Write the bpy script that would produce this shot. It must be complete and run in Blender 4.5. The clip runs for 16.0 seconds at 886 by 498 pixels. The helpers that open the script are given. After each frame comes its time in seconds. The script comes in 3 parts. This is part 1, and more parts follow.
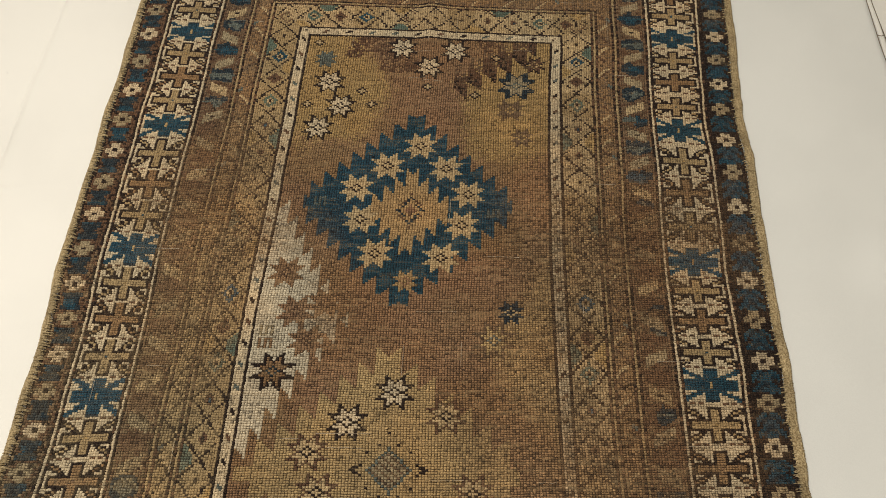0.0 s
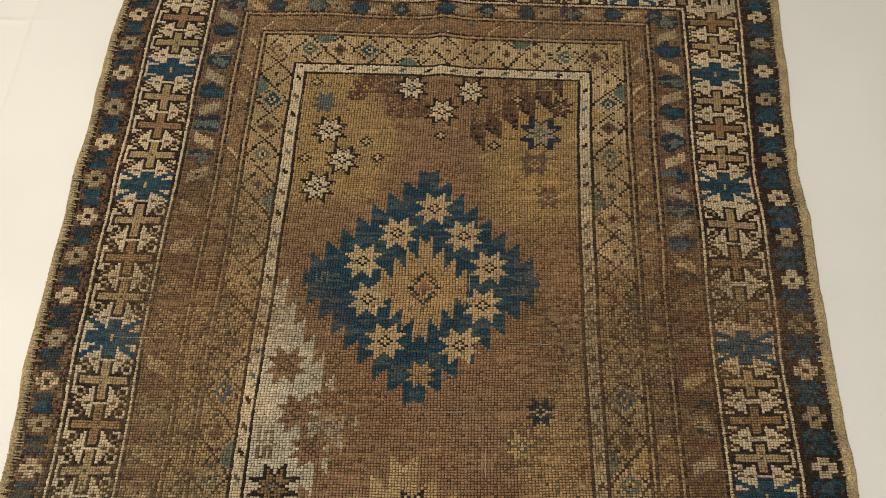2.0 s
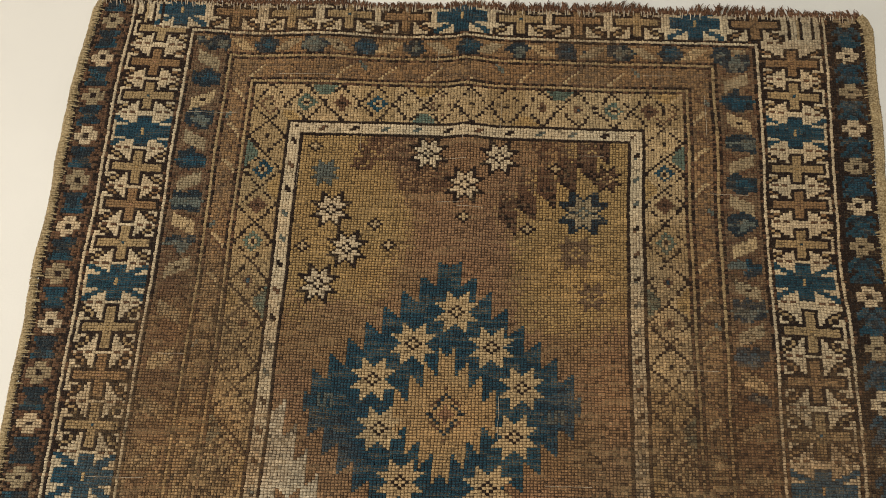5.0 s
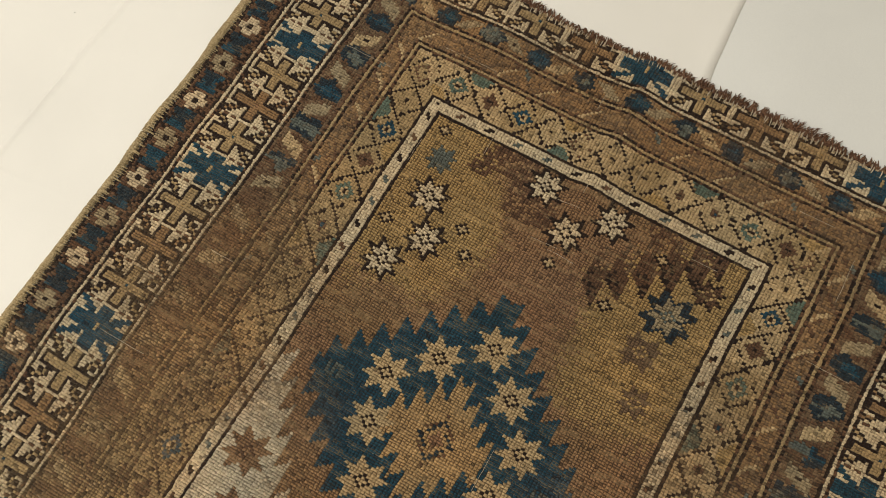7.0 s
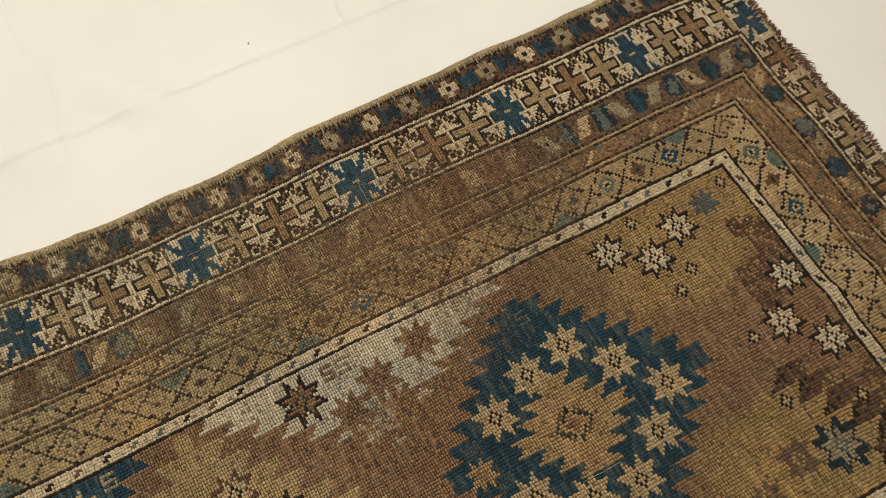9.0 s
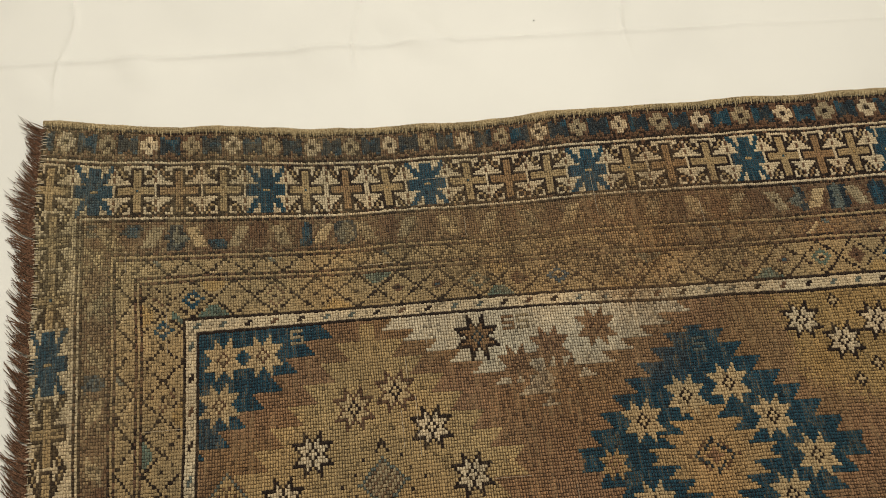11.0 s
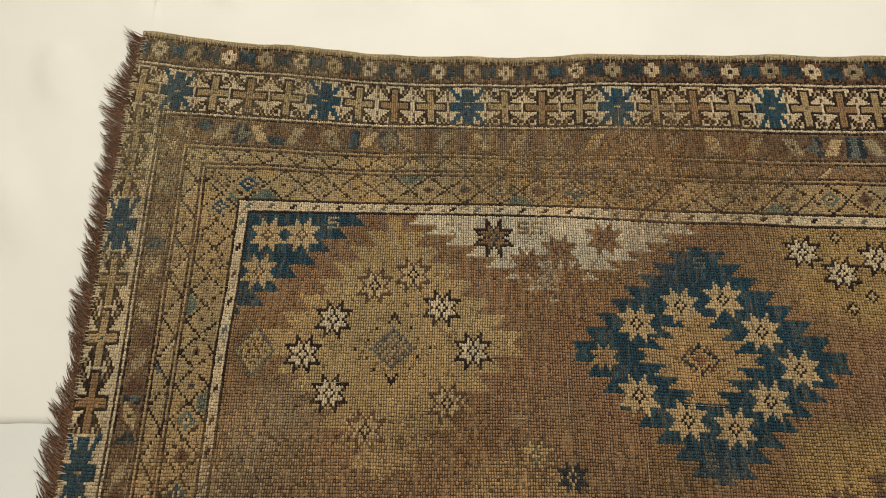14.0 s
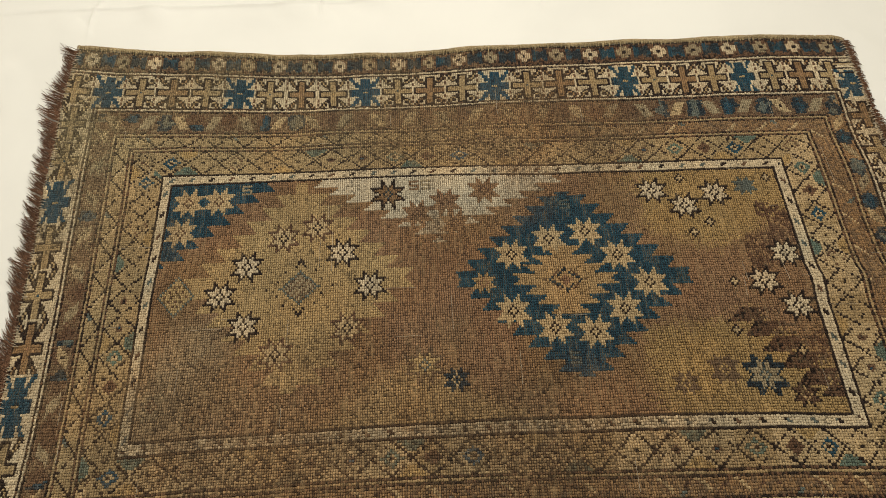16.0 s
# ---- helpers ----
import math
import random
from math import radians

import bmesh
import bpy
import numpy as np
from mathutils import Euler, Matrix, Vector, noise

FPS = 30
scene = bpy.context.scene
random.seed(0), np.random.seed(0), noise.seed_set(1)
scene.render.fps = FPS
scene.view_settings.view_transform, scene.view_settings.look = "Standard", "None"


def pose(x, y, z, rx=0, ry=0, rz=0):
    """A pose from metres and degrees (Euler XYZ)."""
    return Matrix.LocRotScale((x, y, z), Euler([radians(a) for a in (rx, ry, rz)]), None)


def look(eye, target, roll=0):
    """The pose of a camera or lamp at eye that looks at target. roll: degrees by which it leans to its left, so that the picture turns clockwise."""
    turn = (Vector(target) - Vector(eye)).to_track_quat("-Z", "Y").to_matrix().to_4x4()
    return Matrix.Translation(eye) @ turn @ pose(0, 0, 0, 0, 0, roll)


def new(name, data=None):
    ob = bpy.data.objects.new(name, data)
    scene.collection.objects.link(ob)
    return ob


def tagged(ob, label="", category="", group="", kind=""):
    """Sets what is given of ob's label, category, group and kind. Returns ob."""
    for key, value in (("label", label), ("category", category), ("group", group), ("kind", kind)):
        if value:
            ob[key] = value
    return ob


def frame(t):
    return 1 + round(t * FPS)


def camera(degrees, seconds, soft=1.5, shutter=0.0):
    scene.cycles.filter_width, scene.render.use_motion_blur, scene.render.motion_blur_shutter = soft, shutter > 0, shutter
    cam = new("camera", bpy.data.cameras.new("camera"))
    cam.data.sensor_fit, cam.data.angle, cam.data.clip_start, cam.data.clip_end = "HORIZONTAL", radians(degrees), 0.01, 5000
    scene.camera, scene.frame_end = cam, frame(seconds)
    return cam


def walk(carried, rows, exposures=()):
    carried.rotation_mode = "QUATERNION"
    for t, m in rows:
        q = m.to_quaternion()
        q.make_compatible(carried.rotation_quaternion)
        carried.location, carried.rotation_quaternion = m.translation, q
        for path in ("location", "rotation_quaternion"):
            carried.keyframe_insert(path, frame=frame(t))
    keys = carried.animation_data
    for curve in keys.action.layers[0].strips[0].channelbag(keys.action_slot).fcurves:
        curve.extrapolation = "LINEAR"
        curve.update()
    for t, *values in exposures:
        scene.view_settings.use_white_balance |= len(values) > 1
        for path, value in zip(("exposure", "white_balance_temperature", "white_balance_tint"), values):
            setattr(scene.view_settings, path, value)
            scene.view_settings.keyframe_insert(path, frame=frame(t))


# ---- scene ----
cam = camera(58.0, 16.0, soft=0.8)

PATH = [
    (0, (0.05, -0.49, 1.111), (0.033, 0.465, -0.646), 0.0),
    (0.5, (0.051, -0.422, 1.102), (0.022, 0.502, -0.671), -0.4),
    (1, (0.034, -0.357, 1.095), (0.004, 0.549, -0.688), -0.6),
    (1.5, (0.018, -0.294, 1.082), (0.01, 0.564, -0.725), 0.2),
    (2, (0.013, -0.239, 1.07), (0.01, 0.587, -0.752), 0.2),
    (2.5, (0.004, -0.187, 1.086), (0.02, 0.643, -0.733), 0.5),
    (3, (0.022, -0.123, 1.078), (0.01, 0.683, -0.753), -1.8),
    (3.5, (0.035, -0.06, 1.059), (0.004, 0.673, -0.801), -3.1),
    (3.7, (0.038, -0.036, 1.053), (0.005, 0.667, -0.819), -3.3),
    (5.8, (-0.018, 0.107, 0.97), (-0.095, 0.693, -0.94), -3.9),
    (6, (-0.019, 0.106, 0.97), (-0.122, 0.688, -0.94), -4.8),
    (6.5, (0.018, 0.118, 0.961), (-0.225, 0.694, -0.939), -7.0),
    (7, (0.057, 0.133, 0.955), (-0.293, 0.656, -0.944), -5.7),
    (7.5, (0.061, 0.132, 0.96), (-0.383, 0.591, -0.935), -6.4),
    (8, (0.031, 0.103, 0.965), (-0.437, 0.529, -0.932), -2.6),
    (8.5, (0.064, 0.038, 0.964), (-0.581, 0.411, -0.892), -7.6),
    (9, (0.099, -0.035, 0.978), (-0.642, 0.33, -0.843), -3.6),
    (9.5, (0.1, -0.099, 1.005), (-0.689, 0.19, -0.81), -2.9),
    (10, (0.116, -0.159, 1.02), (-0.709, 0.093, -0.784), -0.9),
    (10.2, (0.122, -0.178, 1.021), (-0.713, 0.046, -0.783), -0.2),
    (12.3, (0.261, -0.144, 1.021), (-0.719, -0.248, -0.72), -4.9),
    (12.5, (0.271, -0.138, 1.02), (-0.712, -0.253, -0.718), -4.9),
    (13, (0.289, -0.108, 1.016), (-0.68, -0.268, -0.725), -7.3),
    (13.5, (0.324, -0.103, 1.018), (-0.631, -0.254, -0.733), -7.2),
    (14, (0.391, -0.093, 1.029), (-0.587, -0.22, -0.712), -6.6),
    (14.5, (0.45, -0.07, 1.041), (-0.578, -0.167, -0.672), -6.3),
    (15, (0.509, -0.053, 1.048), (-0.536, -0.1, -0.657), -5.3),
    (15.5, (0.572, -0.032, 1.055), (-0.528, -0.054, -0.615), -4.6),
    (16, (0.65, 0.013, 1.058), (-0.493, -0.014, -0.584), -4.5),
]
walk(cam, [(t, look(eye, target, roll)) for t, eye, target, roll in PATH], exposures=[(0, -0.04, 6500, 10), (2.5, -0.06, 6500, 10.5), (3.7, -0.10, 6500, 11), (7.5, -0.10, 6500, 9), (9.0, -0.14, 6500, 9), (10.2, -0.20, 6500, 8), (12.5, -0.18, 6500, 7), (14.0, -0.08, 6500, 7), (16, 0.0, 6500, 7)])

# ---- world and light: a warm ceiling lamp out of view and an added fill light, in a plain closed room ----
world = bpy.data.worlds.new("room_air")
scene.world = world
world.use_nodes = True
world.node_tree.nodes["Background"].inputs[0].default_value = (1.0, 0.92, 0.8, 1)
world.node_tree.nodes["Background"].inputs[1].default_value = 0.02


def area_lamp(name, at, to, size, watts, colour):
    data = bpy.data.lights.new(name, "AREA")
    data.shape, data.size, data.energy, data.color = "DISK", size, watts, colour
    ob = new(name, data)
    ob.matrix_world = look(at, to)
    return tagged(ob, "unseen round warm white light overhead", "lamp")


area_lamp("unseen_overhead_light", (-0.98, -0.03, 2.5), (-0.3, 0.0, 0), 0.5, 54.5, (1.0, 0.965, 0.885))
# weak fill light added over the foot end; no lamp is known there
area_lamp("unseen_overhead_light", (0.9, -1.3, 2.5), (0.2, -0.5, 0), 0.5, 7, (1.0, 0.965, 0.885))


# ---- materials ----
def material(name):
    m = bpy.data.materials.new(name)
    m.use_nodes = True
    t = m.node_tree
    return m, t, t.nodes["Principled BSDF"]


def noise_node(t, scale, detail=3.0, stretch=(1, 1, 1)):
    co = t.nodes.new("ShaderNodeTexCoord")
    mp = t.nodes.new("ShaderNodeMapping")
    mp.inputs["Scale"].default_value = stretch
    n = t.nodes.new("ShaderNodeTexNoise")
    n.inputs["Scale"].default_value, n.inputs["Detail"].default_value = scale, detail
    t.links.new(co.outputs["Object"], mp.inputs[0])
    t.links.new(mp.outputs[0], n.inputs["Vector"])
    return n


def ramp(t, source, lo, hi, a=0.35, b=0.65):
    r = t.nodes.new("ShaderNodeValToRGB")
    r.color_ramp.elements[0].position, r.color_ramp.elements[0].color = a, (*lo, 1)
    r.color_ramp.elements[1].position, r.color_ramp.elements[1].color = b, (*hi, 1)
    t.links.new(source, r.inputs[0])
    return r.outputs[0]


def multiply(t, a, b, f=1.0):
    m = t.nodes.new("ShaderNodeMix")
    m.data_type, m.blend_type = "RGBA", "MULTIPLY"
    m.inputs[0].default_value = f
    t.links.new(a, m.inputs[6])
    t.links.new(b, m.inputs[7])
    return m.outputs[2]


def bump(t, bsdf, source, strength, distance):
    b = t.nodes.new("ShaderNodeBump")
    b.inputs["Strength"].default_value, b.inputs["Distance"].default_value = strength, distance
    t.links.new(source, b.inputs["Height"])
    t.links.new(b.outputs[0], bsdf.inputs["Normal"])


def wool_material():
    """Knotted wool: each knot brings its dye, with gap shade coloured into its flanks, fibres and dust over it."""
    m, t, p = material("knotted_wool")
    dye = t.nodes.new("ShaderNodeAttribute")
    dye.attribute_name = "dye"
    fibre = noise_node(t, 900, 2, (1, 2.2, 1))
    dust = noise_node(t, 9, 4)
    col = multiply(t, dye.outputs["Color"], ramp(t, fibre.outputs[0], (0.62, 0.6, 0.58), (1.25, 1.25, 1.25)))
    col = multiply(t, col, ramp(t, dust.outputs[0], (0.9, 0.9, 0.9), (1.06, 1.05, 1.03)))
    t.links.new(col, p.inputs["Base Color"])
    p.inputs["Roughness"].default_value = 0.92
    p.inputs["Specular IOR Level"].default_value = 0.15
    p.inputs["Sheen Weight"].default_value = 0.06
    p.inputs["Sheen Roughness"].default_value = 0.6
    bump(t, p, fibre.outputs[0], 0.6, 0.0006)
    return m


def yarn_material(name, dark, light, scale=420):
    m, t, p = material(name)
    n = noise_node(t, scale, 3)
    w = noise_node(t, 22, 3)
    col = multiply(t, ramp(t, n.outputs[0], dark, light), ramp(t, w.outputs[0], (0.75, 0.75, 0.75), (1.1, 1.1, 1.1)))
    t.links.new(col, p.inputs["Base Color"])
    p.inputs["Roughness"].default_value = 0.9
    p.inputs["Specular IOR Level"].default_value = 0.15
    bump(t, p, n.outputs[0], 0.5, 0.0008)
    return m


def cotton_material(name, colour):
    m, t, p = material(name)
    weave = noise_node(t, 700, 2)
    soil = noise_node(t, 3.5, 5)
    col = multiply(t, ramp(t, soil.outputs[0], [v * 0.94 for v in colour], colour, 0.3, 0.6),
                   ramp(t, weave.outputs[0], (0.96, 0.96, 0.96), (1.0, 1.0, 1.0)))
    t.links.new(col, p.inputs["Base Color"])
    p.inputs["Roughness"].default_value = 0.85
    p.inputs["Specular IOR Level"].default_value = 0.2
    bump(t, p, weave.outputs[0], 0.15, 0.0004)
    return m


def plain_material(name, colour, rough=0.8):
    m, t, p = material(name)
    n = noise_node(t, 14, 4)
    t.links.new(ramp(t, n.outputs[0], [v * 0.93 for v in colour], colour), p.inputs["Base Color"])
    p.inputs["Roughness"].default_value = rough
    bump(t, p, n.outputs[0], 0.1, 0.002)
    return m


WOOL = wool_material()
SELVEDGE = yarn_material("selvedge_wool", (0.22, 0.155, 0.075), (0.55, 0.43, 0.25))
FRINGE = yarn_material("brown_warp_wool", (0.055, 0.027, 0.016), (0.24, 0.13, 0.078))
STITCH = yarn_material("pale_thread", (0.38, 0.30, 0.21), (0.62, 0.52, 0.40))
SHEET_WARM = cotton_material("cream_cotton", (0.83, 0.80, 0.745))
SHEET_COOL = cotton_material("grey_white_cotton", (0.77, 0.765, 0.735))
WALL = plain_material("wall_paint", (0.78, 0.75, 0.69))
LINT = plain_material("dark_lint", (0.05, 0.045, 0.04))
THREAD = plain_material("dark_thread", (0.16, 0.12, 0.08))


# ---- building helpers ----
def mesh_of(name, verts, faces, mat, smooth=False):
    me = bpy.data.meshes.new(name)
    me.from_pydata(verts, [], faces)
    me.materials.append(mat)
    if smooth:
        me.polygons.foreach_set("use_smooth", [True] * len(me.polygons))
    me.update()
    return me


def part(name, data, parent, label=""):
    ob = new(name, data)
    ob.parent = parent
    return tagged(ob, label) if label else ob


def smooth_noise(x, y, cell, seed):
    """Value noise in -1..1 on a lattice of that cell size."""
    rng = np.random.RandomState(seed)
    lattice = rng.uniform(-1, 1, (256, 256))
    gx, gy = x / cell + 100.0, y / cell + 100.0
    ix, iy = np.floor(gx).astype(int), np.floor(gy).astype(int)
    fx, fy = gx - ix, gy - iy
    fx, fy = fx * fx * (3 - 2 * fx), fy * fy * (3 - 2 * fy)
    def g(a, b):
        return lattice[(iy + b) % 256, (ix + a) % 256]
    return (g(0, 0) * (1 - fx) + g(1, 0) * fx) * (1 - fy) + (g(0, 1) * (1 - fx) + g(1, 1) * fx) * fy


def curve_through(v, xs, ys):
    """Smoothed piecewise line through a few stations."""
    v = np.asarray(v, float)
    return sum(np.interp(v + d, xs, ys) for d in (-0.06, -0.03, 0.0, 0.03, 0.06)) / 5


# ---- the room that closes the place ----
SHEET_Z = -0.006


def slab(name, x0, x1, y0, y1, z0, z1, mat, label, category):
    v = [(x, y, z) for z in (z0, z1) for y in (y0, y1) for x in (x0, x1)]
    f = [(0, 2, 3, 1), (4, 5, 7, 6), (0, 1, 5, 4), (2, 6, 7, 3), (0, 4, 6, 2), (1, 3, 7, 5)]
    return tagged(new(name, mesh_of(name, v, f, mat)), label, category, kind="structure")


slab("floor", -2.6, 2.6, -2.6, 2.6, SHEET_Z - 0.06, SHEET_Z - 0.012, WALL, "pale floor under the cotton sheets", "floor")
slab("ceiling", -2.6, 2.6, -2.6, 2.6, 2.6, 2.7, WALL, "plain white painted ceiling", "ceiling")
slab("wall_north", -2.6, 2.6, 2.6, 2.7, SHEET_Z - 0.06, 2.7, WALL, "plain off-white painted wall", "wall")
slab("wall_south", -2.6, 2.6, -2.7, -2.6, SHEET_Z - 0.06, 2.7, WALL, "plain off-white painted wall", "wall")
slab("wall_west", -2.7, -2.6, -2.7, 2.7, SHEET_Z - 0.06, 2.7, WALL, "plain off-white painted wall", "wall")
slab("wall_east", 2.6, 2.7, -2.7, 2.7, SHEET_Z - 0.06, 2.7, WALL, "plain off-white painted wall", "wall")


# ---- cotton sheets ----
def crease(d, width, height):
    """A pressed fold: a narrow ridge with soft flanks."""
    return height * np.exp(-np.abs(d) / width)


def sheet(name, x0, x1, y0, y1, z, mat, label, folds_x, folds_y, seed):
    def axis(lo, hi, folds):
        a = [np.linspace(lo, hi, int((hi - lo) / 0.016))] + [np.linspace(f - 0.04, f + 0.04, 28) for f in folds]
        a = np.unique(np.round(np.concatenate(a), 4))
        return a[(a >= lo) & (a <= hi)]
    ax, ay = axis(x0, x1, folds_x), axis(y0, y1, folds_y)
    nx, ny = len(ax), len(ay)
    gx, gy = np.meshgrid(ax, ay)
    h = 0.0012 * smooth_noise(gx, gy, 0.33, seed) + 0.0005 * smooth_noise(gx + gy, gy - gx, 0.11, seed + 1)
    # long soft wrinkles lying askew
    a = gx * 0.83 + gy * 0.55
    b = gy * 0.83 - gx * 0.55
    h += 0.026 * np.clip(smooth_noise(a * 0.35, b, 0.08, seed + 2) - 0.30, 0, 1)
    for fx in folds_x:
        h += crease(gx - fx - 0.046 * gy - 0.007 * smooth_noise(gy, gy * 0, 0.4, seed + 3), 0.004, 0.0062)
    for fy in folds_y:
        near = np.exp(-((gx + 0.70) / 0.35) ** 2) if seed < 20 else np.ones_like(gx)
        h += near * crease(gy - fy - 0.016 * smooth_noise(gx, gx * 0, 0.12, seed + 4), 0.004, 0.0052)
    # pressed flat under the rug
    flat = np.clip(1.12 - np.maximum(np.abs(gx) / 0.66, np.abs(gy) / 0.77), 0, 0.12) / 0.12
    h = np.clip(h, -0.002, 0.012) * (1 - 0.95 * flat)
    for seam in (0.085, 0.845):
        h = h * np.clip((np.abs(gx - seam) - 0.05) / 0.05, 0, 1)
    edge = gx * 0 + gx
    if folds_x and x1 < 1.0:
        edge = gx + (gx > x1 - 0.006) * 0.006 * smooth_noise(gy, gy * 0, 0.09, seed + 6)
    verts = np.stack([edge, gy, z + h], -1).reshape(-1, 3)
    i = np.arange(nx * ny).reshape(ny, nx)
    q = np.stack([i[:-1, :-1], i[:-1, 1:], i[1:, 1:], i[1:, :-1]], -1).reshape(-1, 4)
    ob = new(name, mesh_of(name, verts.tolist(), q.tolist(), mat, True))
    solid = ob.modifiers.new("cloth_thickness", "SOLIDIFY")
    solid.thickness, solid.offset = 0.0005, -1
    return tagged(ob, label, "sheet")


sheet("cotton_sheet", -2.4, 0.085, -2.4, 2.4, SHEET_Z, SHEET_WARM, "cream cotton sheet with pressed fold lines under the rug", [-0.72], [-1.15, -0.70, -0.22, 0.23, 0.68, 1.14], 3)
sheet("cotton_sheet", 0.04, 0.846, -2.4, 2.4, SHEET_Z - 0.0006, SHEET_COOL, "greyish white cotton sheet, wrinkled, tucked below another sheet", [1.3], [-0.05], 31)

# ---- the rug: a grid of knots ----
SIDE = [6, 13, 3, 6, 3, 12, 3, 20, 3, 12]      # stripes outward from the field, in knots
HEAD = [6, 15, 3, 8, 3, 7, 3, 12]
FOOT = [6, 15, 3, 7, 3, 10, 3, 17]
NB, NT, NS = sum(FOOT), sum(HEAD), sum(SIDE)
FC, FR = 104, 292                               # knots across and along the field
NC, NR = NS + FC + NS, NB + FR + NT


def field_left(y):
    return curve_through(y, [-0.75, -0.47, -0.14, 0.10, 0.35, 0.56, 0.78], [-0.259, -0.253, -0.245, -0.236, -0.222, -0.213, -0.204])


def field_right(y):
    return curve_through(y, [-0.75, -0.457, -0.1, 0.1, 0.35, 0.56, 0.78], [0.213, 0.213, 0.207, 0.208, 0.217, 0.229, 0.237])


def left_width(y):
    return 0.320 * curve_through(y, [-0.76, -0.63, -0.5, -0.37, -0.25, -0.05, 0.1, 0.35, 0.56, 0.68, 0.78], [1.17, 1.115, 1.055, 1.008, 0.968, 0.958, 0.985, 1.012, 1.008, 1.018, 1.0])


def right_width(y):
    return 0.324 * curve_through(y, [-0.75, -0.25, -0.1, 0.1, 0.25, 0.41, 0.5, 0.66, 0.78], [0.98, 0.99, 1.01, 1.021, 1.026, 1.006, 1.004, 1.03, 1.015])


def plan(c, r):
    """The place on the floor of a knot corner at column c and row r."""
    xn = (c - NC / 2) * 0.0041
    top, low = 0.5535 - 0.033 * xn, -0.4645 + 0.03 * xn
    foot = 0.222 * curve_through(xn, [-0.6, -0.45, -0.33, -0.2, -0.07, 0.08, 0.2, 0.6], [1.06, 1.11, 1.06, 1.035, 0.98, 0.94, 0.92, 0.90])
    k = (r - NB) / FR
    y = np.where(k < 0, low + foot * (r - NB) / NB, np.where(k > 1, top + 0.208 * (r - NB - FR) / NT, low + (top - low) * k))
    # the middle pucker and the hand-made wander of rows and columns
    y = y + 0.004 * np.exp(-((xn - 0.006) / 0.025) ** 2) * np.clip((y - 0.3) / 0.3, 0, 1) + 0.0022 * smooth_noise(xn, y, 0.10, 71)
    l, rt = field_left(y), field_right(y)
    u = (c - NS) / FC
    x = np.where(u < 0, l + left_width(y) * (c - NS) / NS, np.where(u > 1, rt + right_width(y) * (c - NS - FC) / NS, l + (rt - l) * u))
    x = x + 0.0022 * smooth_noise(xn, y, 0.09, 72) + 0.004 * smooth_noise(y, y * 0, 0.075, 73) * np.clip(np.abs(u - 0.5) - 0.9, 0, 0.4) / 0.4
    return x, y


def lift(x, y):
    """Gentle waves of the rug over the floor; the top of the pile lies at about zero."""
    return 0.0012 * smooth_noise(x, y, 0.16, 74) + 0.0022 * np.exp(-((x - 0.006) / 0.012) ** 2) * np.clip((y - 0.25) / 0.3, 0, 1)


CC, RR = np.meshgrid(np.arange(NC + 1), np.arange(NR + 1))
GX, GY = plan(CC, RR)
wobble = np.random.RandomState(77)
GX, GY = GX + wobble.normal(0, 0.00034, GX.shape), GY + wobble.normal(0, 0.00030, GY.shape)
PX, PY = plan(CC[:-1, :-1] + 0.5, RR[:-1, :-1] + 0.5)

# yarns of the rug, as dyed
def dye(r, g, b):
    """A yarn colour from 8-bit display values, taken back to the wool's own reflectance under the warm lamp."""
    lin = [(v / 255 / 12.92) if v < 10 else ((v / 255 + 0.055) / 1.055) ** 2.4 for v in (r, g, b)]
    return np.array([lin[0] / 1.04, lin[1], lin[2] / 0.975]) * 1.48


YARN = {
    "brown": dye(120, 92, 63), "rose": dye(127, 95, 70), "gold": dye(144, 116, 75), "olive": dye(149, 123, 85),
    "tan": dye(154, 130, 96), "camel": dye(146, 117, 80), "ivory": dye(168, 149, 121), "pale": dye(165, 150, 127),
    "blue": dye(27, 54, 65), "navy": dye(31, 40, 45), "steel": dye(80, 83, 76), "teal": dye(78, 88, 76),
    "dark": dye(34, 23, 17), "umber": dye(84, 60, 43), "plum": dye(97, 76, 56), "grey": dye(132, 115, 89),
    "shell": dye(168, 148, 120), "fawn": dye(137, 114, 81),
}
NAMES = list(YARN)
TABLE = np.array([YARN[n] for n in NAMES])
ID = {n: i for i, n in enumerate(NAMES)}
yarn = np.full((NR, NC), ID["brown"])
owner = np.zeros((NR, NC), int)                # which part a knot belongs to
parts = [("field", "", "worn brown and gold wool ground of the rug's field")]


def new_part(name, parent="", label=""):
    parts.append((name, parent, label))
    return len(parts) - 1


def put(r, c, name, pid=None):
    if 0 <= r < NR and 0 <= c < NC:
        yarn[r, c] = ID[name]
        if pid is not None:
            owner[r, c] = pid


def knot_at(x, y):
    i = np.argmin((PX - x) ** 2 + (PY - y) ** 2)
    return int(i // NC), int(i % NC)


# where the repeats of a stripe fall: positions along the edge and their running numbers
def repeats(v, places, numbers):
    head = (numbers[-1] - numbers[-2]) / (places[-1] - places[-2])
    tail = (numbers[1] - numbers[0]) / (places[1] - places[0])
    k = np.interp(v, places, numbers)
    k = np.where(v > places[-1], numbers[-1] + (v - places[-1]) * head, k)
    return np.where(v < places[0], numbers[0] + (v - places[0]) * tail, k)


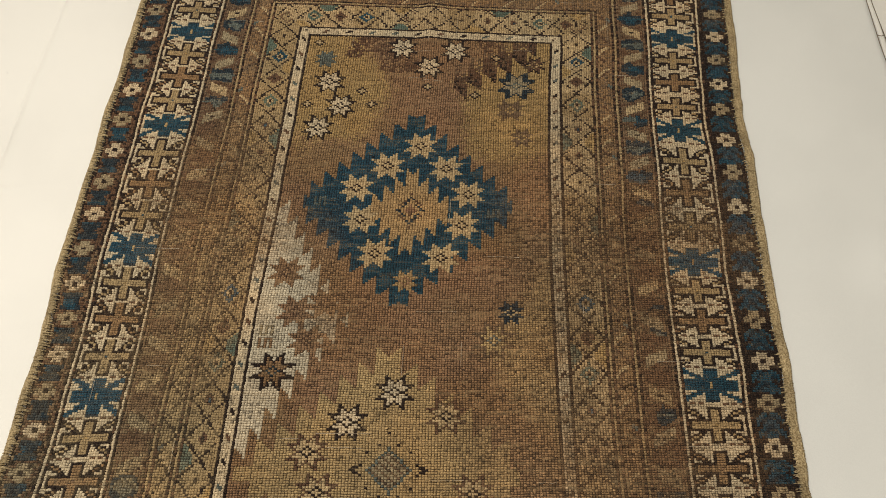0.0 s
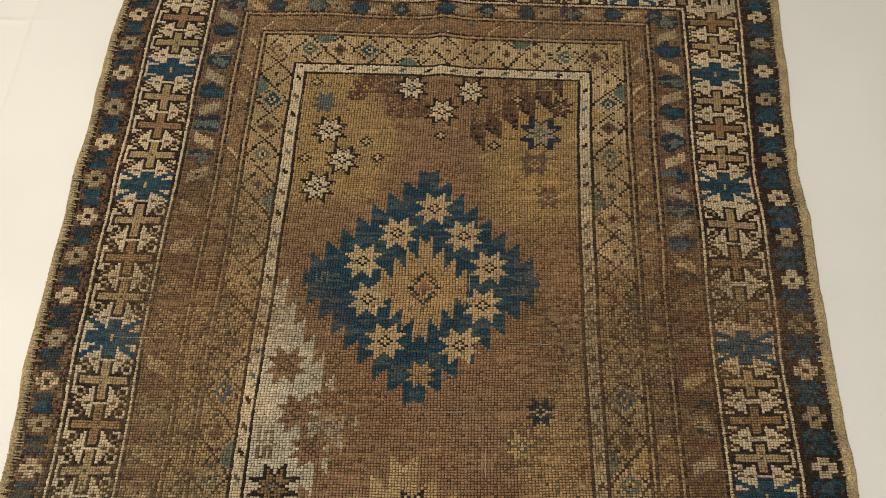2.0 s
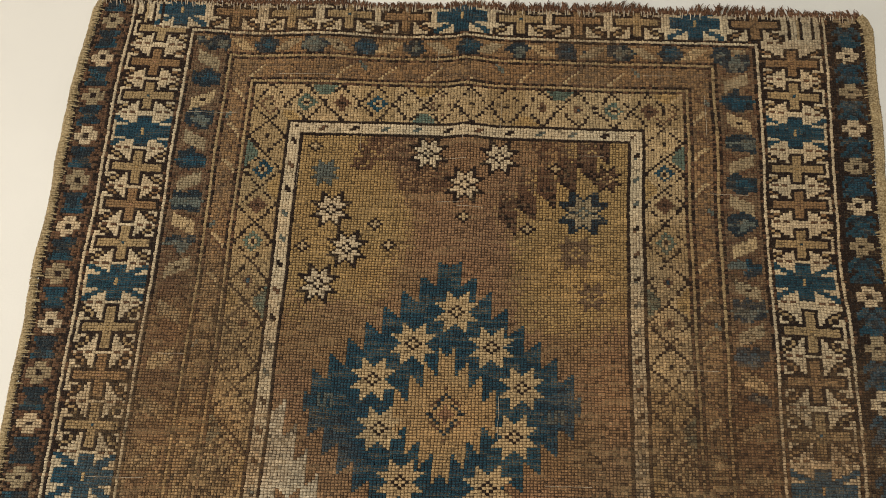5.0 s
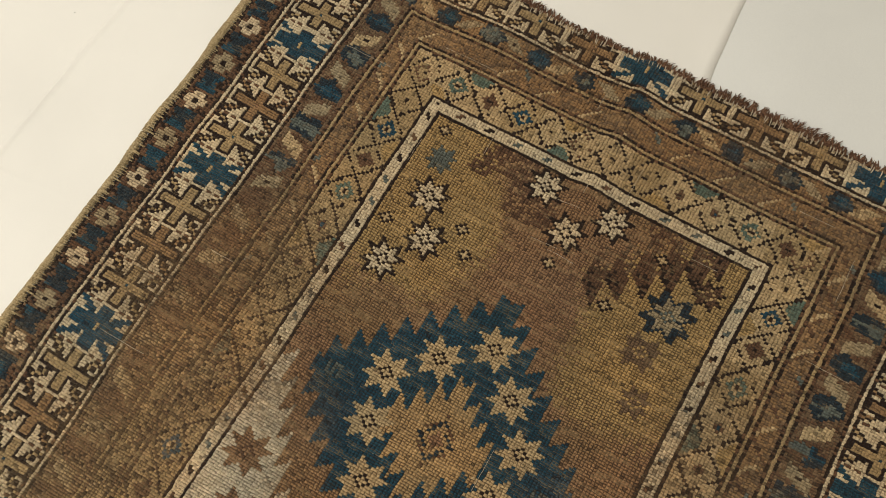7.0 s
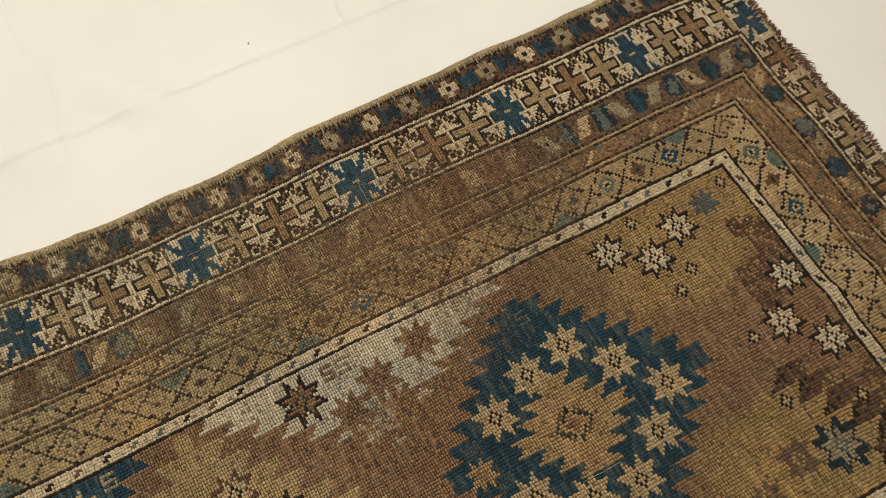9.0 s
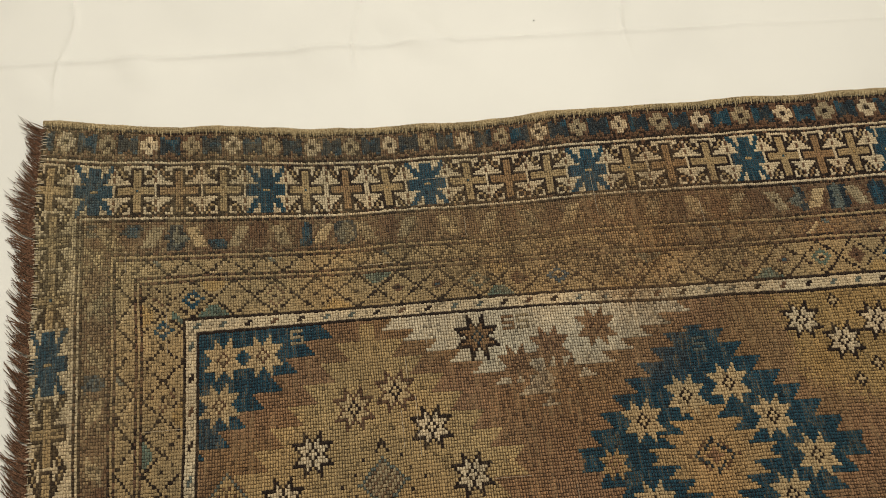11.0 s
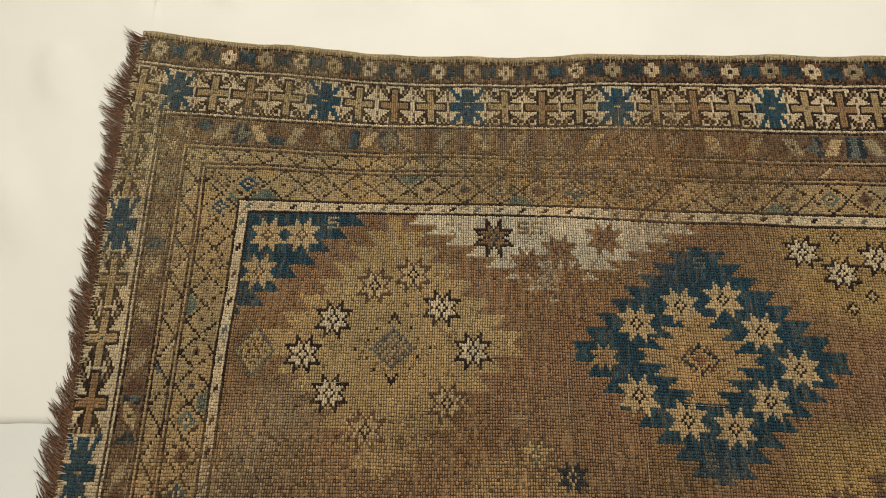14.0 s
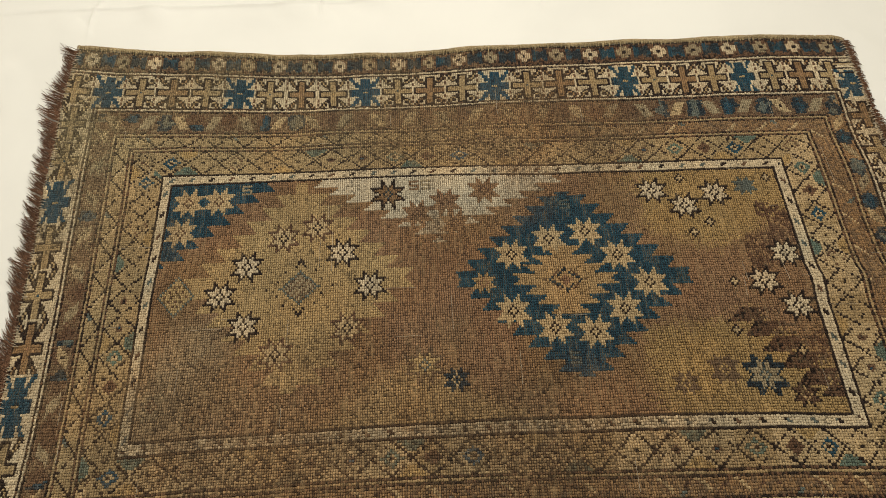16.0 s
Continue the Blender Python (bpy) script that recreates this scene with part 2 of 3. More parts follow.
DIAMONDS = [([-0.479, -0.137, 0.032, 0.242, 0.408, 0.608], [0, 6, 9, 13, 16, 20]),
            ([-0.48, 0.191, 0.353, 0.458, 0.547], [-12, 0, 3, 5, 7]),
            ([-0.261, -0.112, 0.017, 0.26], [0, 3, 6, 11]),
            ([-0.265, -0.168, -0.071, 0.027], [0, 2, 4, 6])]
FLOWERS = [([-0.682, -0.425, -0.186, 0.043, 0.296, 0.559, 0.742], [0, 4, 8, 12, 16, 20, 23]),
           ([-0.65, 0.067, 0.270, 0.403, 0.569, 0.682], [-11, 0, 3, 5, 8, 10]),
           ([-0.5, 0.5], [0, 16]), ([-0.5, 0.5], [0, 16])]


def running_number(table, w, x, y):
    k = np.zeros(x.shape)
    for q, (places, numbers) in enumerate(table):
        k = np.where(w == q, repeats(y if q < 2 else x, places, numbers), k)
    return k


# stripes: which stripe and how far out a knot lies
def stripe_coordinate(d, widths):
    edges = np.concatenate([[0], np.cumsum(widths)])
    k = np.clip(np.searchsorted(edges, d, side="right") - 1, 0, len(widths) - 1)
    return np.where(d < 0, -1.0, k + (d - edges[k] + 0.5) / np.array(widths)[k]), np.where(d < 0, -1, d - edges[k])


cols, rows = np.meshgrid(np.arange(NC), np.arange(NR))
sides = [stripe_coordinate(NS - 1 - cols, SIDE), stripe_coordinate(cols - NS - FC, SIDE),
         stripe_coordinate(rows - NB - FR, HEAD), stripe_coordinate(NB - 1 - rows, FOOT)]
coords = np.stack([s[0] for s in sides])
which = np.argmax(coords, 0)
ring = np.max(coords, 0)
step = np.take_along_axis(np.stack([s[1] for s in sides]), which[None], 0)[0]
stripe = np.where(ring < 0, -1, np.floor(ring)).astype(int)
along = np.where(which < 2, rows, cols)

guard = new_part("guard_stripe", "", "narrow ivory guard stripe with small dark dashes")
diamond = new_part("diamond_border", "", "tan border stripe with a dark dotted lattice of diamonds")
meander = new_part("meander_border", "", "narrow brown stripe with a zigzag vine")
leafy = new_part("leaf_border", "", "worn dark blue stripe with tan leaves")
mainb = new_part("main_border", "", "broad ivory border with eight-armed stars")
flowery = new_part("flower_border", "", "outer navy stripe with small cross flowers")
PART_OF_STRIPE = {0: guard, 1: diamond, 2: diamond, 3: meander, 4: meander, 5: leafy, 6: leafy, 7: mainb, 8: mainb, 9: flowery}
rng = np.random.RandomState(5)

for s, pid in PART_OF_STRIPE.items():
    here = stripe == s
    owner[here] = pid
    a, d = along[here], step[here]
    w = which[here]
    width = np.choose(w, [SIDE[s] if s < len(SIDE) else 0, SIDE[s], HEAD[min(s, 7)], FOOT[min(s, 7)]])
    rel = d - (width - 1) / 2.0
    if s == 0:
        col = np.where((d == 0) | (d == width - 1), ID["dark"], ID["ivory"])
        beat = (a + 3 * w) % 10
        mark = ((beat == 2) & (d == 2)) | ((beat == 3) & (d == 2)) | ((beat == 3) & (d == 3)) | ((beat == 4) & (d == 3))
        tone = ((a // 10) * 7 + w) % 5
        col = np.where(mark, np.choose(tone, [ID["dark"], ID["dark"], ID["steel"], ID["umber"], ID["steel"]]), col)
    elif s == 1:
        run = running_number(DIAMONDS, w, PX[here], PY[here])
        cell = np.round(run).astype(int)
        out = np.abs(run - cell) * 2.0
        rel = rel * 13.0 / width
        col = np.where((cell * 5 + w) % 4 == 1, ID["fawn"], np.where((w == 2) | (w == 1), ID["tan"], ID["fawn"]))
        e = np.abs(rel) / 6.4 + out
        fill = (cell * 7 + w * 3) % 9
        # fillings of the lozenges: an eye, a coloured ring, or a close dotted lattice
        col = np.where((e < 0.56) & (fill == 0), ID["blue"], col)
        col = np.where((e < 0.56) & (fill == 4), ID["teal"], col)
        col = np.where((e < 0.50) & (fill == 2), ID["umber"], col)
        col = np.where((np.abs(e - 0.62) < 0.10) & (fill == 5) & ((a + d) % 2 == 0), ID["umber"], col)
        col = np.where(e < 0.30, np.where((fill == 0) | (fill == 4), ID["tan"], np.where(fill % 2 == 0, ID["umber"], ID["fawn"])), col)
        col = np.where(e < 0.13, np.where(fill == 6, ID["blue"], ID["dark"]), col)
        # small triangles left over at the edges of the stripe
        side_gap = (e > 1.22) & (np.abs(rel) > 2.6)
        patch = (np.floor(run).astype(int) * 3 + w + 2 * (rel > 0)) % 7
        col = np.where(side_gap & (patch == 0), ID["teal"], np.where(side_gap & (patch == 2), ID["gold"], col))
        # the dotted outline
        col = np.where((np.abs(e - 1.0) < 0.085) & (rng.rand(len(a)) < 0.82), ID["dark"], col)
    elif s in (2, 4, 6, 8):
        line = np.where(rng.rand(len(a)) < (0.5 if s < 6 else 0.2), ID["umber"], ID["dark"])
        col = np.where(d == 1, ID["ivory"] if s >= 6 else ID["fawn"], line)
    elif s == 3:
        col = np.where((w == 0) & (PY[here] < 0.1) | (w == 3), ID["fawn"], np.where(rng.rand(len(a)) < 0.35, ID["plum"], ID["brown"]))
        pitch = 15
        b = (a + 5 * w) % pitch
        tri = np.abs(b - pitch / 2.0) * (width / (pitch / 2.0)) - 0.5
        foot_end = (w == 3) | ((w == 0) & (PY[here] < 0.0))
        vine = np.abs(tri - d) < np.where(foot_end, 0.75, 0.6)
        col = np.where(vine & (foot_end | ((a // 4) % 3 != 1)) & ((a + d) % 3 != 0), np.where(foot_end, ID["dark"], ID["umber"]), col)
        col = np.where((np.abs(tri - d - 1.4) < 0.8) & (b > 8) & ((a // pitch) % 4 != 1), ID["tan"], col)
        col = np.where((np.abs(tri - d + 1.6) < 0.9) & (b < 5) & ((a // pitch) % 3 == 0), ID["steel"], col)
    elif s == 5:
        col = np.where(rng.rand(len(a)) < np.where(w == 2, 0.75, 0.6), np.where(w == 2, ID["brown"], ID["plum"]), np.where(w == 2, ID["plum"], ID["umber"]))
        pitch = 17
        rel = rel * 12.0 / width
        b = (a + 4 * w) % pitch
        cell = (a + 4 * w) // pitch
        slant = np.where(cell % 2 == 0, 1, -1)
        rag = smooth_noise(PX[here], PY[here], 0.014, 91) + 0.6 * smooth_noise(PX[here], PY[here], 0.006, 92)
        # the dark blue patches have kept their dye only in places, above all beside the head
        kept = np.clip((PY[here] - 0.34) / 0.12, 0, 1) * np.where(w == 1, 1.0, 0.75) + 0.9 * (smooth_noise(PX[here], PY[here], 0.075, 94) > 0.22)
        col = np.where((np.abs(b - 4.0) + 0.35 * np.abs(rel) + 1.6 * rag < 4.4) & (np.abs(rel) < 5.2), np.where(kept > 0.4, ID["navy"], ID["umber"]), col)
        col = np.where((np.abs(b - 4.0) + 0.5 * np.abs(rel) + 2.2 * rag < 2.6) & (kept > 0.25), np.where((cell % 2 == 0) & (kept > 0.5), ID["blue"], ID["steel"]), col)
        leaf = (np.abs(b - 12.0 - slant * rel * 0.55) < 2.4) & (np.abs(rel) < 3.6)
        col = np.where(leaf, np.where(cell % 3 == 0, ID["tan"], ID["grey"]), col)
        col = np.where(leaf & (cell % 4 == 1) & (np.abs(b - 12.0) < 0.6) & (np.abs(rel) < 0.8), ID["dark"], col)
    elif s == 7:
        col = np.full(a.shape, ID["ivory"])
    else:
        col = np.where(w == 1, ID["dark"], np.where(rng.rand(len(a)) < 0.25, ID["dark"], np.where((w == 0) & (PY[here] < 0.1) & (rng.rand(len(a)) < 0.5), ID["plum"], ID["umber"])))
        run = running_number(FLOWERS, w, PX[here], PY[here])
        cell = np.round(run).astype(int)
        b = 12.0 + (run - cell) * 17.0
        vee = np.abs(np.where(b > 12.0, b - 20.5, b - 3.5))
        patch = (np.abs(rel) < 4.4) & (vee < 4.0) & (np.abs(rel) < 2.2 + 0.7 * vee)
        col = np.where(patch, np.where((smooth_noise(PX[here], PY[here], 0.012, 93) > 0.3), ID["blue"], ID["navy"]), col)
        chevron = (w == 1) & (np.abs(rel) < 5) & (np.abs((b + np.abs(rel).astype(int)) % 4 - 1) < 1.2) & (vee < 4.6)
        col = np.where(chevron, ID["blue"], col)
        fx, fy = np.abs(rel), np.abs(b - 12.0)
        flower = ((fx < 3.6) & (fy < 1.6)) | ((fx < 1.6) & (fy < 3.6)) | ((fx < 2.1) & (fy < 2.6))
        col = np.where(flower, np.where(cell % 2 == 0, ID["shell"], ID["grey"]), col)
        col = np.where((fx < 1.1) & (fy < 0.8), ID["dark"], col)
        col = np.where(d == width - 1, ID["dark"], col)
    yarn[here] = col


# stars of the broad border
ARMS = ["hffffffffd.", "fffffffffd.", "ffdddddddd.", "ffd.ddd....", "ffd..dfdd..", "ffd...dffdd", "ffd....ddfd", "ddd......dd", "..........."]
BLUE_ARMS = ["hfffffffff.", "hfffffffff.", "ffffffffff.", "ffffff.....", "fff.ffff...", "fff...ffff.", "fff.....fff", "ddd......ff", "..........."]


def border_star(r0, c0, fill, heart, half_w, half_h):
    """An eight-armed star: a cross with blunt arms, outlined slanting arms, pale triangles left between them."""
    pid = new_part("border_star", "main_border", fill + " eight-armed star on the ivory border")
    inks = {"h": heart, "f": fill, "d": "navy" if fill == "blue" else "dark", ".": "ivory"}
    for j in range(-half_h, half_h + 1):
        for i in range(-half_w, half_w + 1):
            y, x = min(8, int(round(abs(j) * 8.0 / half_h))), min(10, int(round(abs(i) * 10.0 / half_w)))
            name = inks[(BLUE_ARMS if fill == "blue" else ARMS)[y][x]]
            if j == -half_h and 3 < x and i % 3:
                name = "umber"
            r, c = r0 + j, c0 + i
            if 0 <= r < NR and 0 <= c < NC and stripe[r, c] == 7:
                put(r, c, name, pid)


CYCLE = [("blue", "olive"), ("fawn", "blue"), ("brown", "rose"), ("fawn", "gold")]


def star_row(stations, places, lo, hi, column=None, row=None):
    for i in range(lo, hi):
        p = float(np.interp(i, stations, places))
        if i > stations[-1]:
            p = places[-1] + (i - stations[-1]) * (places[-1] - places[-2]) / (stations[-1] - stations[-2])
        if i < stations[0]:
            p = places[0] - (stations[0] - i) * (places[1] - places[0]) / (stations[1] - stations[0])
        fill, heart = CYCLE[i % 4] if column is not None else CYCLE[0 if i in stations else 1 + i % 3]
        if column is not None:
            r = int(np.argmin(np.abs(PY[:, column] - p)))
            if PY[-1, column] - 0.045 < p or p < PY[0, column] + 0.02:
                continue
            reach = np.interp([i - 0.5, i + 0.5], stations, places)
            gap = (reach[1] - reach[0]) / 0.0035 if stations[0] < i < stations[-1] else (0.053 if i > 4 else 0.062) / 0.0035
            border_star(r, column, fill, heart, 10, max(7, int(round(gap / 2 - 0.1))))
        else:
            c = int(np.argmin(np.abs(PX[row, :] - p)))
            if c < 30 or c > NC - 25:
                continue
            border_star(row, c, fill, heart, 9 if row > NB else 11, 8)


star_row([0, 4, 8, 12, 16, 20], [-0.633, -0.376, -0.136, 0.108, 0.351, 0.567], -1, 24, column=25)
star_row([4, 8, 12, 16, 20], [-0.34, -0.103, 0.099, 0.354, 0.564], -2, 24, column=NC - 26)
star_row([0, 5, 9], [-0.402, 0.004, 0.335], 0, 12, row=NR - 5)
star_row([0, 4, 8], [-0.61, -0.234, 0.147], 0, 13, row=7)


# upright bars that fill the head corner of the broad border
for c in (17, 18, 21, 24, NC - 18, NC - 22, NC - 23, NC - 26):
    for r in range(NR - 11, NR - 1):
        put(r, c, "tan" if c in (18, NC - 23) else "dark")


# serrated lozenges: upright teeth that step down from the middle
def serrated(cx, cy, half_c, half_r, tooth, rise, paint):
    r0, c0 = knot_at(cx, cy)
    for i in range(-half_c, half_c + 1):
        k, j = divmod(abs(i) + int(tooth // 4), tooth)
        h = half_r - k * (half_r - 4.0) * tooth / half_c + rise * (j / max(tooth - 1.0, 1.0) - 0.5)
        for q in range(int(-h), int(h) + 1):
            paint(r0 + q, c0 + i, abs(q) / max(h, 1.0))


def in_field(r, c):
    return 0 <= r < NR and 0 <= c < NC and stripe[r, c] < 0


fx, fy = PX, PY
inside = stripe < 0
# faded zones of the ground
zone = smooth_noise(PX, PY, 0.05, 11) * 0.03
fray = zone + 0.014 * rng.normal(0, 1, (NR, NC))


def fade(d, soft=0.022):
    """0 outside, 1 inside, over a soft and uneven edge."""
    t = np.clip((d + fray * 0.7) / soft * 0.5 + 0.5, 0, 1)
    return t * t * (3 - 2 * t)


gold_part = np.maximum(fade(np.minimum(PY - 0.325, -0.055 - 0.55 * np.abs(PY - 0.43) - PX)),
                       fade(np.minimum(np.minimum(PY - 0.30, 0.455 + (PX - 0.06) * 0.78 - PY), PX - 0.07)))
olive_part = fade(0.11 - np.abs(PY + 0.06) * 0.75 - (0.21 - PX), 0.04)
grey_part = fade(np.minimum(-0.34 - PY, PX - 0.07 + 0.5 * (PY + 0.47)), 0.05)
rose_part = np.clip(0.5 + 0.8 * smooth_noise(PX, PY, 0.07, 12) + 2 * fray, 0, 1)

# dark serrated flight of steps beside the gold corner
r0, c0 = knot_at(0.055, 0.438)
for i in range(34):
    k, j = divmod(i, 6)
    low = 5.4 * k - 1.1 * j
    for q in range(int(round(low)), int(round(low)) + 20):
        deep = (q - low) / 20.0
        if in_field(r0 + q, c0 + i) and rng.rand() < 1.7 - 1.7 * deep:
            put(r0 + q, c0 + i, "dark" if rng.rand() < 0.45 - 1.2 * deep else ("umber" if rng.rand() > 1.8 * (deep - 0.35) else "plum"))
for cx, cy, wx, wy in ((-0.10, 0.54, 0.05, 0.016), (-0.05, 0.50, 0.03, 0.02), (-0.13, 0.52, 0.02, 0.012), (0.13, 0.537, 0.022, 0.014), (0.105, 0.505, 0.014, 0.012)):
    yarn[inside & (np.abs(PX - cx) + zone * 0.5 < wx) & (np.abs(PY - cy) + zone * 0.4 < wy) & (rng.rand(NR, NC) < 0.65)] = ID["umber"]

# pale wedge on one side
pale = new_part("pale_corner", "", "faded grey-white stepped wedge of wool")
r0, c0 = knot_at(-0.235, -0.013)
for i in range(0, 32):
    h = 57 - 2.0 * (i // 4) * 4 + 4 * ((i % 4) / 3.0 - 0.5)
    for q in range(int(-h), int(h) + 1):
        c = NS + i
        if in_field(r0 + q, c):
            put(r0 + q, c, "pale", pale)

# olive lozenge at the foot
olive = new_part("olive_medallion", "", "faded olive-gold serrated lozenge medallion")
serrated(-0.040, -0.237, 42, 50, 6, 5, lambda r, c, e: in_field(r, c) and put(r, c, "olive", olive))
for x0, x1 in ((-0.243, -0.20), (0.115, 0.15)):
    owner_here = inside & (PX > x0) & (PX < x1) & (np.abs(PY + 0.243) < 0.010)
    yarn[owner_here], owner[owner_here] = ID["olive"], olive

# blue corner at the foot
corner_blue = new_part("blue_corner", "", "deep blue stepped corner wedge of wool")
for i in range(0, 38):
    h = 49 - 1.33 * (i // 5) * 5 + 4 * ((i % 5) / 4.0 - 0.5)
    for q in range(0, int(h)):
        put(NB + q, NS + i, "blue", corner_blue)

# the blue medallion and its heart
medallion = new_part("blue_medallion", "", "deep indigo blue serrated lozenge medallion")
serrated(-0.019, 0.196, 40, 51, 5, 3.6, lambda r, c, e: in_field(r, c) and put(r, c, "blue", medallion))
heart = new_part("medallion_heart", "blue_medallion", "camel-coloured serrated heart of the medallion")
serrated(-0.013, 0.186, 14, 21, 4, 4.5, lambda r, c, e: put(r, c, "camel", heart))
r0, c0 = knot_at(-0.013, 0.186)
for j in range(-9, 10):
    for i in range(-6, 7):
        e = abs(i) / 6.0 + abs(j) / 9.0
        if e <= 1.0:
            put(r0 + j, c0 + i, "navy" if 0.66 < e <= 0.86 and (i + j) % 3 else ("rose" if e < 0.34 else ("umber" if e > 0.86 and (i + j) % 2 else "camel")), heart)

QUARTER = ["wwed...", "wewwd..", "ewwwwd.", "wwwdddd", "dwwd...", ".dwd...", "..dd...", "...d..."]


def star(cx, cy, fill, outline, eye="dark", parent="", size=1.0):
    label = {"shell": "small ivory eight-pointed star", "tan": "small tan eight-pointed star"}.get(fill, "small " + fill + " eight-pointed star")
    pid = new_part("star", parent, label)
    r0, c0 = knot_at(cx, cy)
    n = int(round(6 * size))
    nr = int(round(7 * size))
    for j in range(-nr, nr + 1):
        for i in range(-n, n + 1):
            ch = QUARTER[min(7, int(round(abs(j) / size)))][min(6, int(round(abs(i) / size)))]
            if ch == "w":
                put(r0 + j, c0 + i, fill, pid)
            elif ch == "e":
                put(r0 + j, c0 + i, eye, pid)
            elif ch == "d" and outline:
                put(r0 + j, c0 + i, outline, pid)
            elif ch == "d":
                put(r0 + j, c0 + i, fill, pid)


for x, y in ((-0.001, 0.312), (0.043, 0.267), (0.081, 0.217), (0.067, 0.158), (0.037, 0.098), (-0.068, 0.104), (-0.096, 0.166), (-0.106, 0.228), (-0.055, 0.271)):
    star(x, y, "tan", None, parent="blue_medallion")
star(-0.017, 0.056, "camel", None, "rose", parent="blue_medallion", size=0.85)
for x, y in ((-0.213, -0.436), (-0.215, -0.382), (-0.150, -0.440)):
    star(x, y, "tan", None, "umber", parent="blue_corner")
for x, y in ((-0.040, 0.531), (0.006, 0.488), (0.055, 0.525), (-0.169, 0.451), (-0.148, 0.397), (-0.181, 0.350)):
    star(x, y, "shell", "dark")
star(-0.180, 0.503, "steel", None, "steel", size=0.85)
star(0.164, 0.448, "grey", "navy", "steel", size=1.15)
star(0.196, 0.496, "umber", "dark", "camel", size=0.8)
star(0.152, 0.391, "plum", None, "gold", size=0.9)
star(0.170, 0.333, "plum", None, "gold", size=0.85)
star(-0.205, -0.094, "brown", "dark", "navy", size=1.1)
for x, y in ((-0.184, 0.002), (-0.204, 0.071), (-0.160, -0.045), (-0.140, 0.02)):
    star(x, y, "brown", None, "umber")
for x, y in ((-0.075, -0.320), (-0.092, -0.166), (-0.021, -0.361), (-0.025, -0.121), (0.036, -0.318)):
    star(x, y, "shell", "dark")
for x, y in ((-0.128, -0.264), (-0.146, -0.209), (0.085, -0.265), (0.049, -0.156)):
    star(x, y, "tan", "umber")
star(0.146, 0.006, "navy", None, "tan", size=0.85)
star(0.118, -0.040, "olive", "plum", "steel", size=1.1)
star(0.160, -0.439, "grey", None, "umber", size=0.9)
star(0.179, -0.370, "plum", None, "grey", size=0.8)
for x, y in ((0.006, 0.442), (-0.111, 0.433), (0.090, 0.425), (-0.090, 0.402), (-0.205, 0.40), (0.13, 0.51), (-0.195, 0.545)):
    r0, c0 = knot_at(x, y)
    for j in range(-2, 3):
        for i in range(-2, 3):
            if abs(i) + abs(j) <= 2:
                put(r0 + j, c0 + i, "dark" if abs(i) + abs(j) == 2 else "tan")
# small comb marks in the blue, and the hooked mark in the pale wedge
for x, y, name in ((-0.165, 0.202, "steel"), (0.118, 0.184, "steel"), (-0.236, -0.338, "grey"), (-0.222, -0.05, "brown"), (-0.222, -0.028, "grey")):
    r0, c0 = knot_at(x, y)
    for j in range(-2, 3):
        for i in range(-2, 3):
            if j % 2 == 0 or i == (-2 if j < 0 else 2):
                put(r0 + i, c0 + j, name)
# hooked lozenge in the olive medallion and its small neighbour
r0, c0 = knot_at(-0.028, -0.234)
for j in range(-16, 17):
    for i in range(-13, 14):
        e = abs(i) * 1.25 + abs(j)
        if e < 8:
            put(r0 + j, c0 + i, "grey" if (i + j) % 3 else "plum")
        elif e < 9.2:
            put(r0 + j, c0 + i, "steel")
        elif 13 < e < 16 and abs(abs(i) - 5) > 1 and (abs(j) + abs(i) // 2) % 5 in (0, 1):
            put(r0 + j, c0 + i, "dark")
r0, c0 = knot_at(-0.026, -0.431)
for j in range(-8, 9):
    for i in range(-8, 9):
        e = abs(i) + abs(j)
        if e < 9:
            put(r0 + j, c0 + i, "steel" if e == 8 else ("umber" if e in (5, 2) and i % 2 == 0 else "olive"))

# ---- wear: where the pile is gone and the brown foundation shows ----
def spot(cx, cy, wx, wy):
    return np.exp(-((PX - cx) / wx) ** 2 - ((PY - cy) / wy) ** 2)


wear = 0.30 + 0.20 * smooth_noise(PX, PY, 0.16, 21) + 0.14 * smooth_noise(PX, PY, 0.05, 22) + 0.10 * smooth_noise(PX * 0.3, PY, 0.012, 23)
wear += 0.55 * spot(0.27, 0.12, 0.13, 0.13) + 0.55 * spot(0.26, -0.2, 0.16, 0.26) + 0.45 * spot(-0.33, 0.25, 0.10, 0.16) + 0.45 * spot(-0.33, -0.02, 0.08, 0.14)
wear += 0.15 * spot(-0.40, -0.62, 0.25, 0.10) + 0.35 * spot(0.1, -0.35, 0.2, 0.15) + 0.08 * spot(0.0, 0.69, 0.5, 0.06) - 0.35 * spot(0.44, 0.5, 0.1, 0.18)
wear -= 0.30 * spot(-0.02, 0.2, 0.16, 0.17) + 0.35 * spot(-0.47, 0.5, 0.12, 0.2) + 0.2 * spot(0, 0.5, 0.25, 0.1) + 0.2 * spot(-0.2, -0.42, 0.08, 0.08)
wear += 0.05 * (stripe >= 9) + 0.10 * (stripe == 5) + 0.12 * spot(-0.5, -0.45, 0.16, 0.3) + 0.12 * spot(-0.2, -0.64, 0.5, 0.06)
wear += 0.25 * spot(0.44, 0.15, 0.08, 0.10) + 0.15 * spot(-0.45, 0.22, 0.05, 0.05)
wear += 0.30 * spot(-0.45, -0.67, 0.35, 0.07) + 0.12 * spot(-0.50, -0.5, 0.06, 0.15) - 0.30 * spot(-0.04, -0.24, 0.17, 0.15)
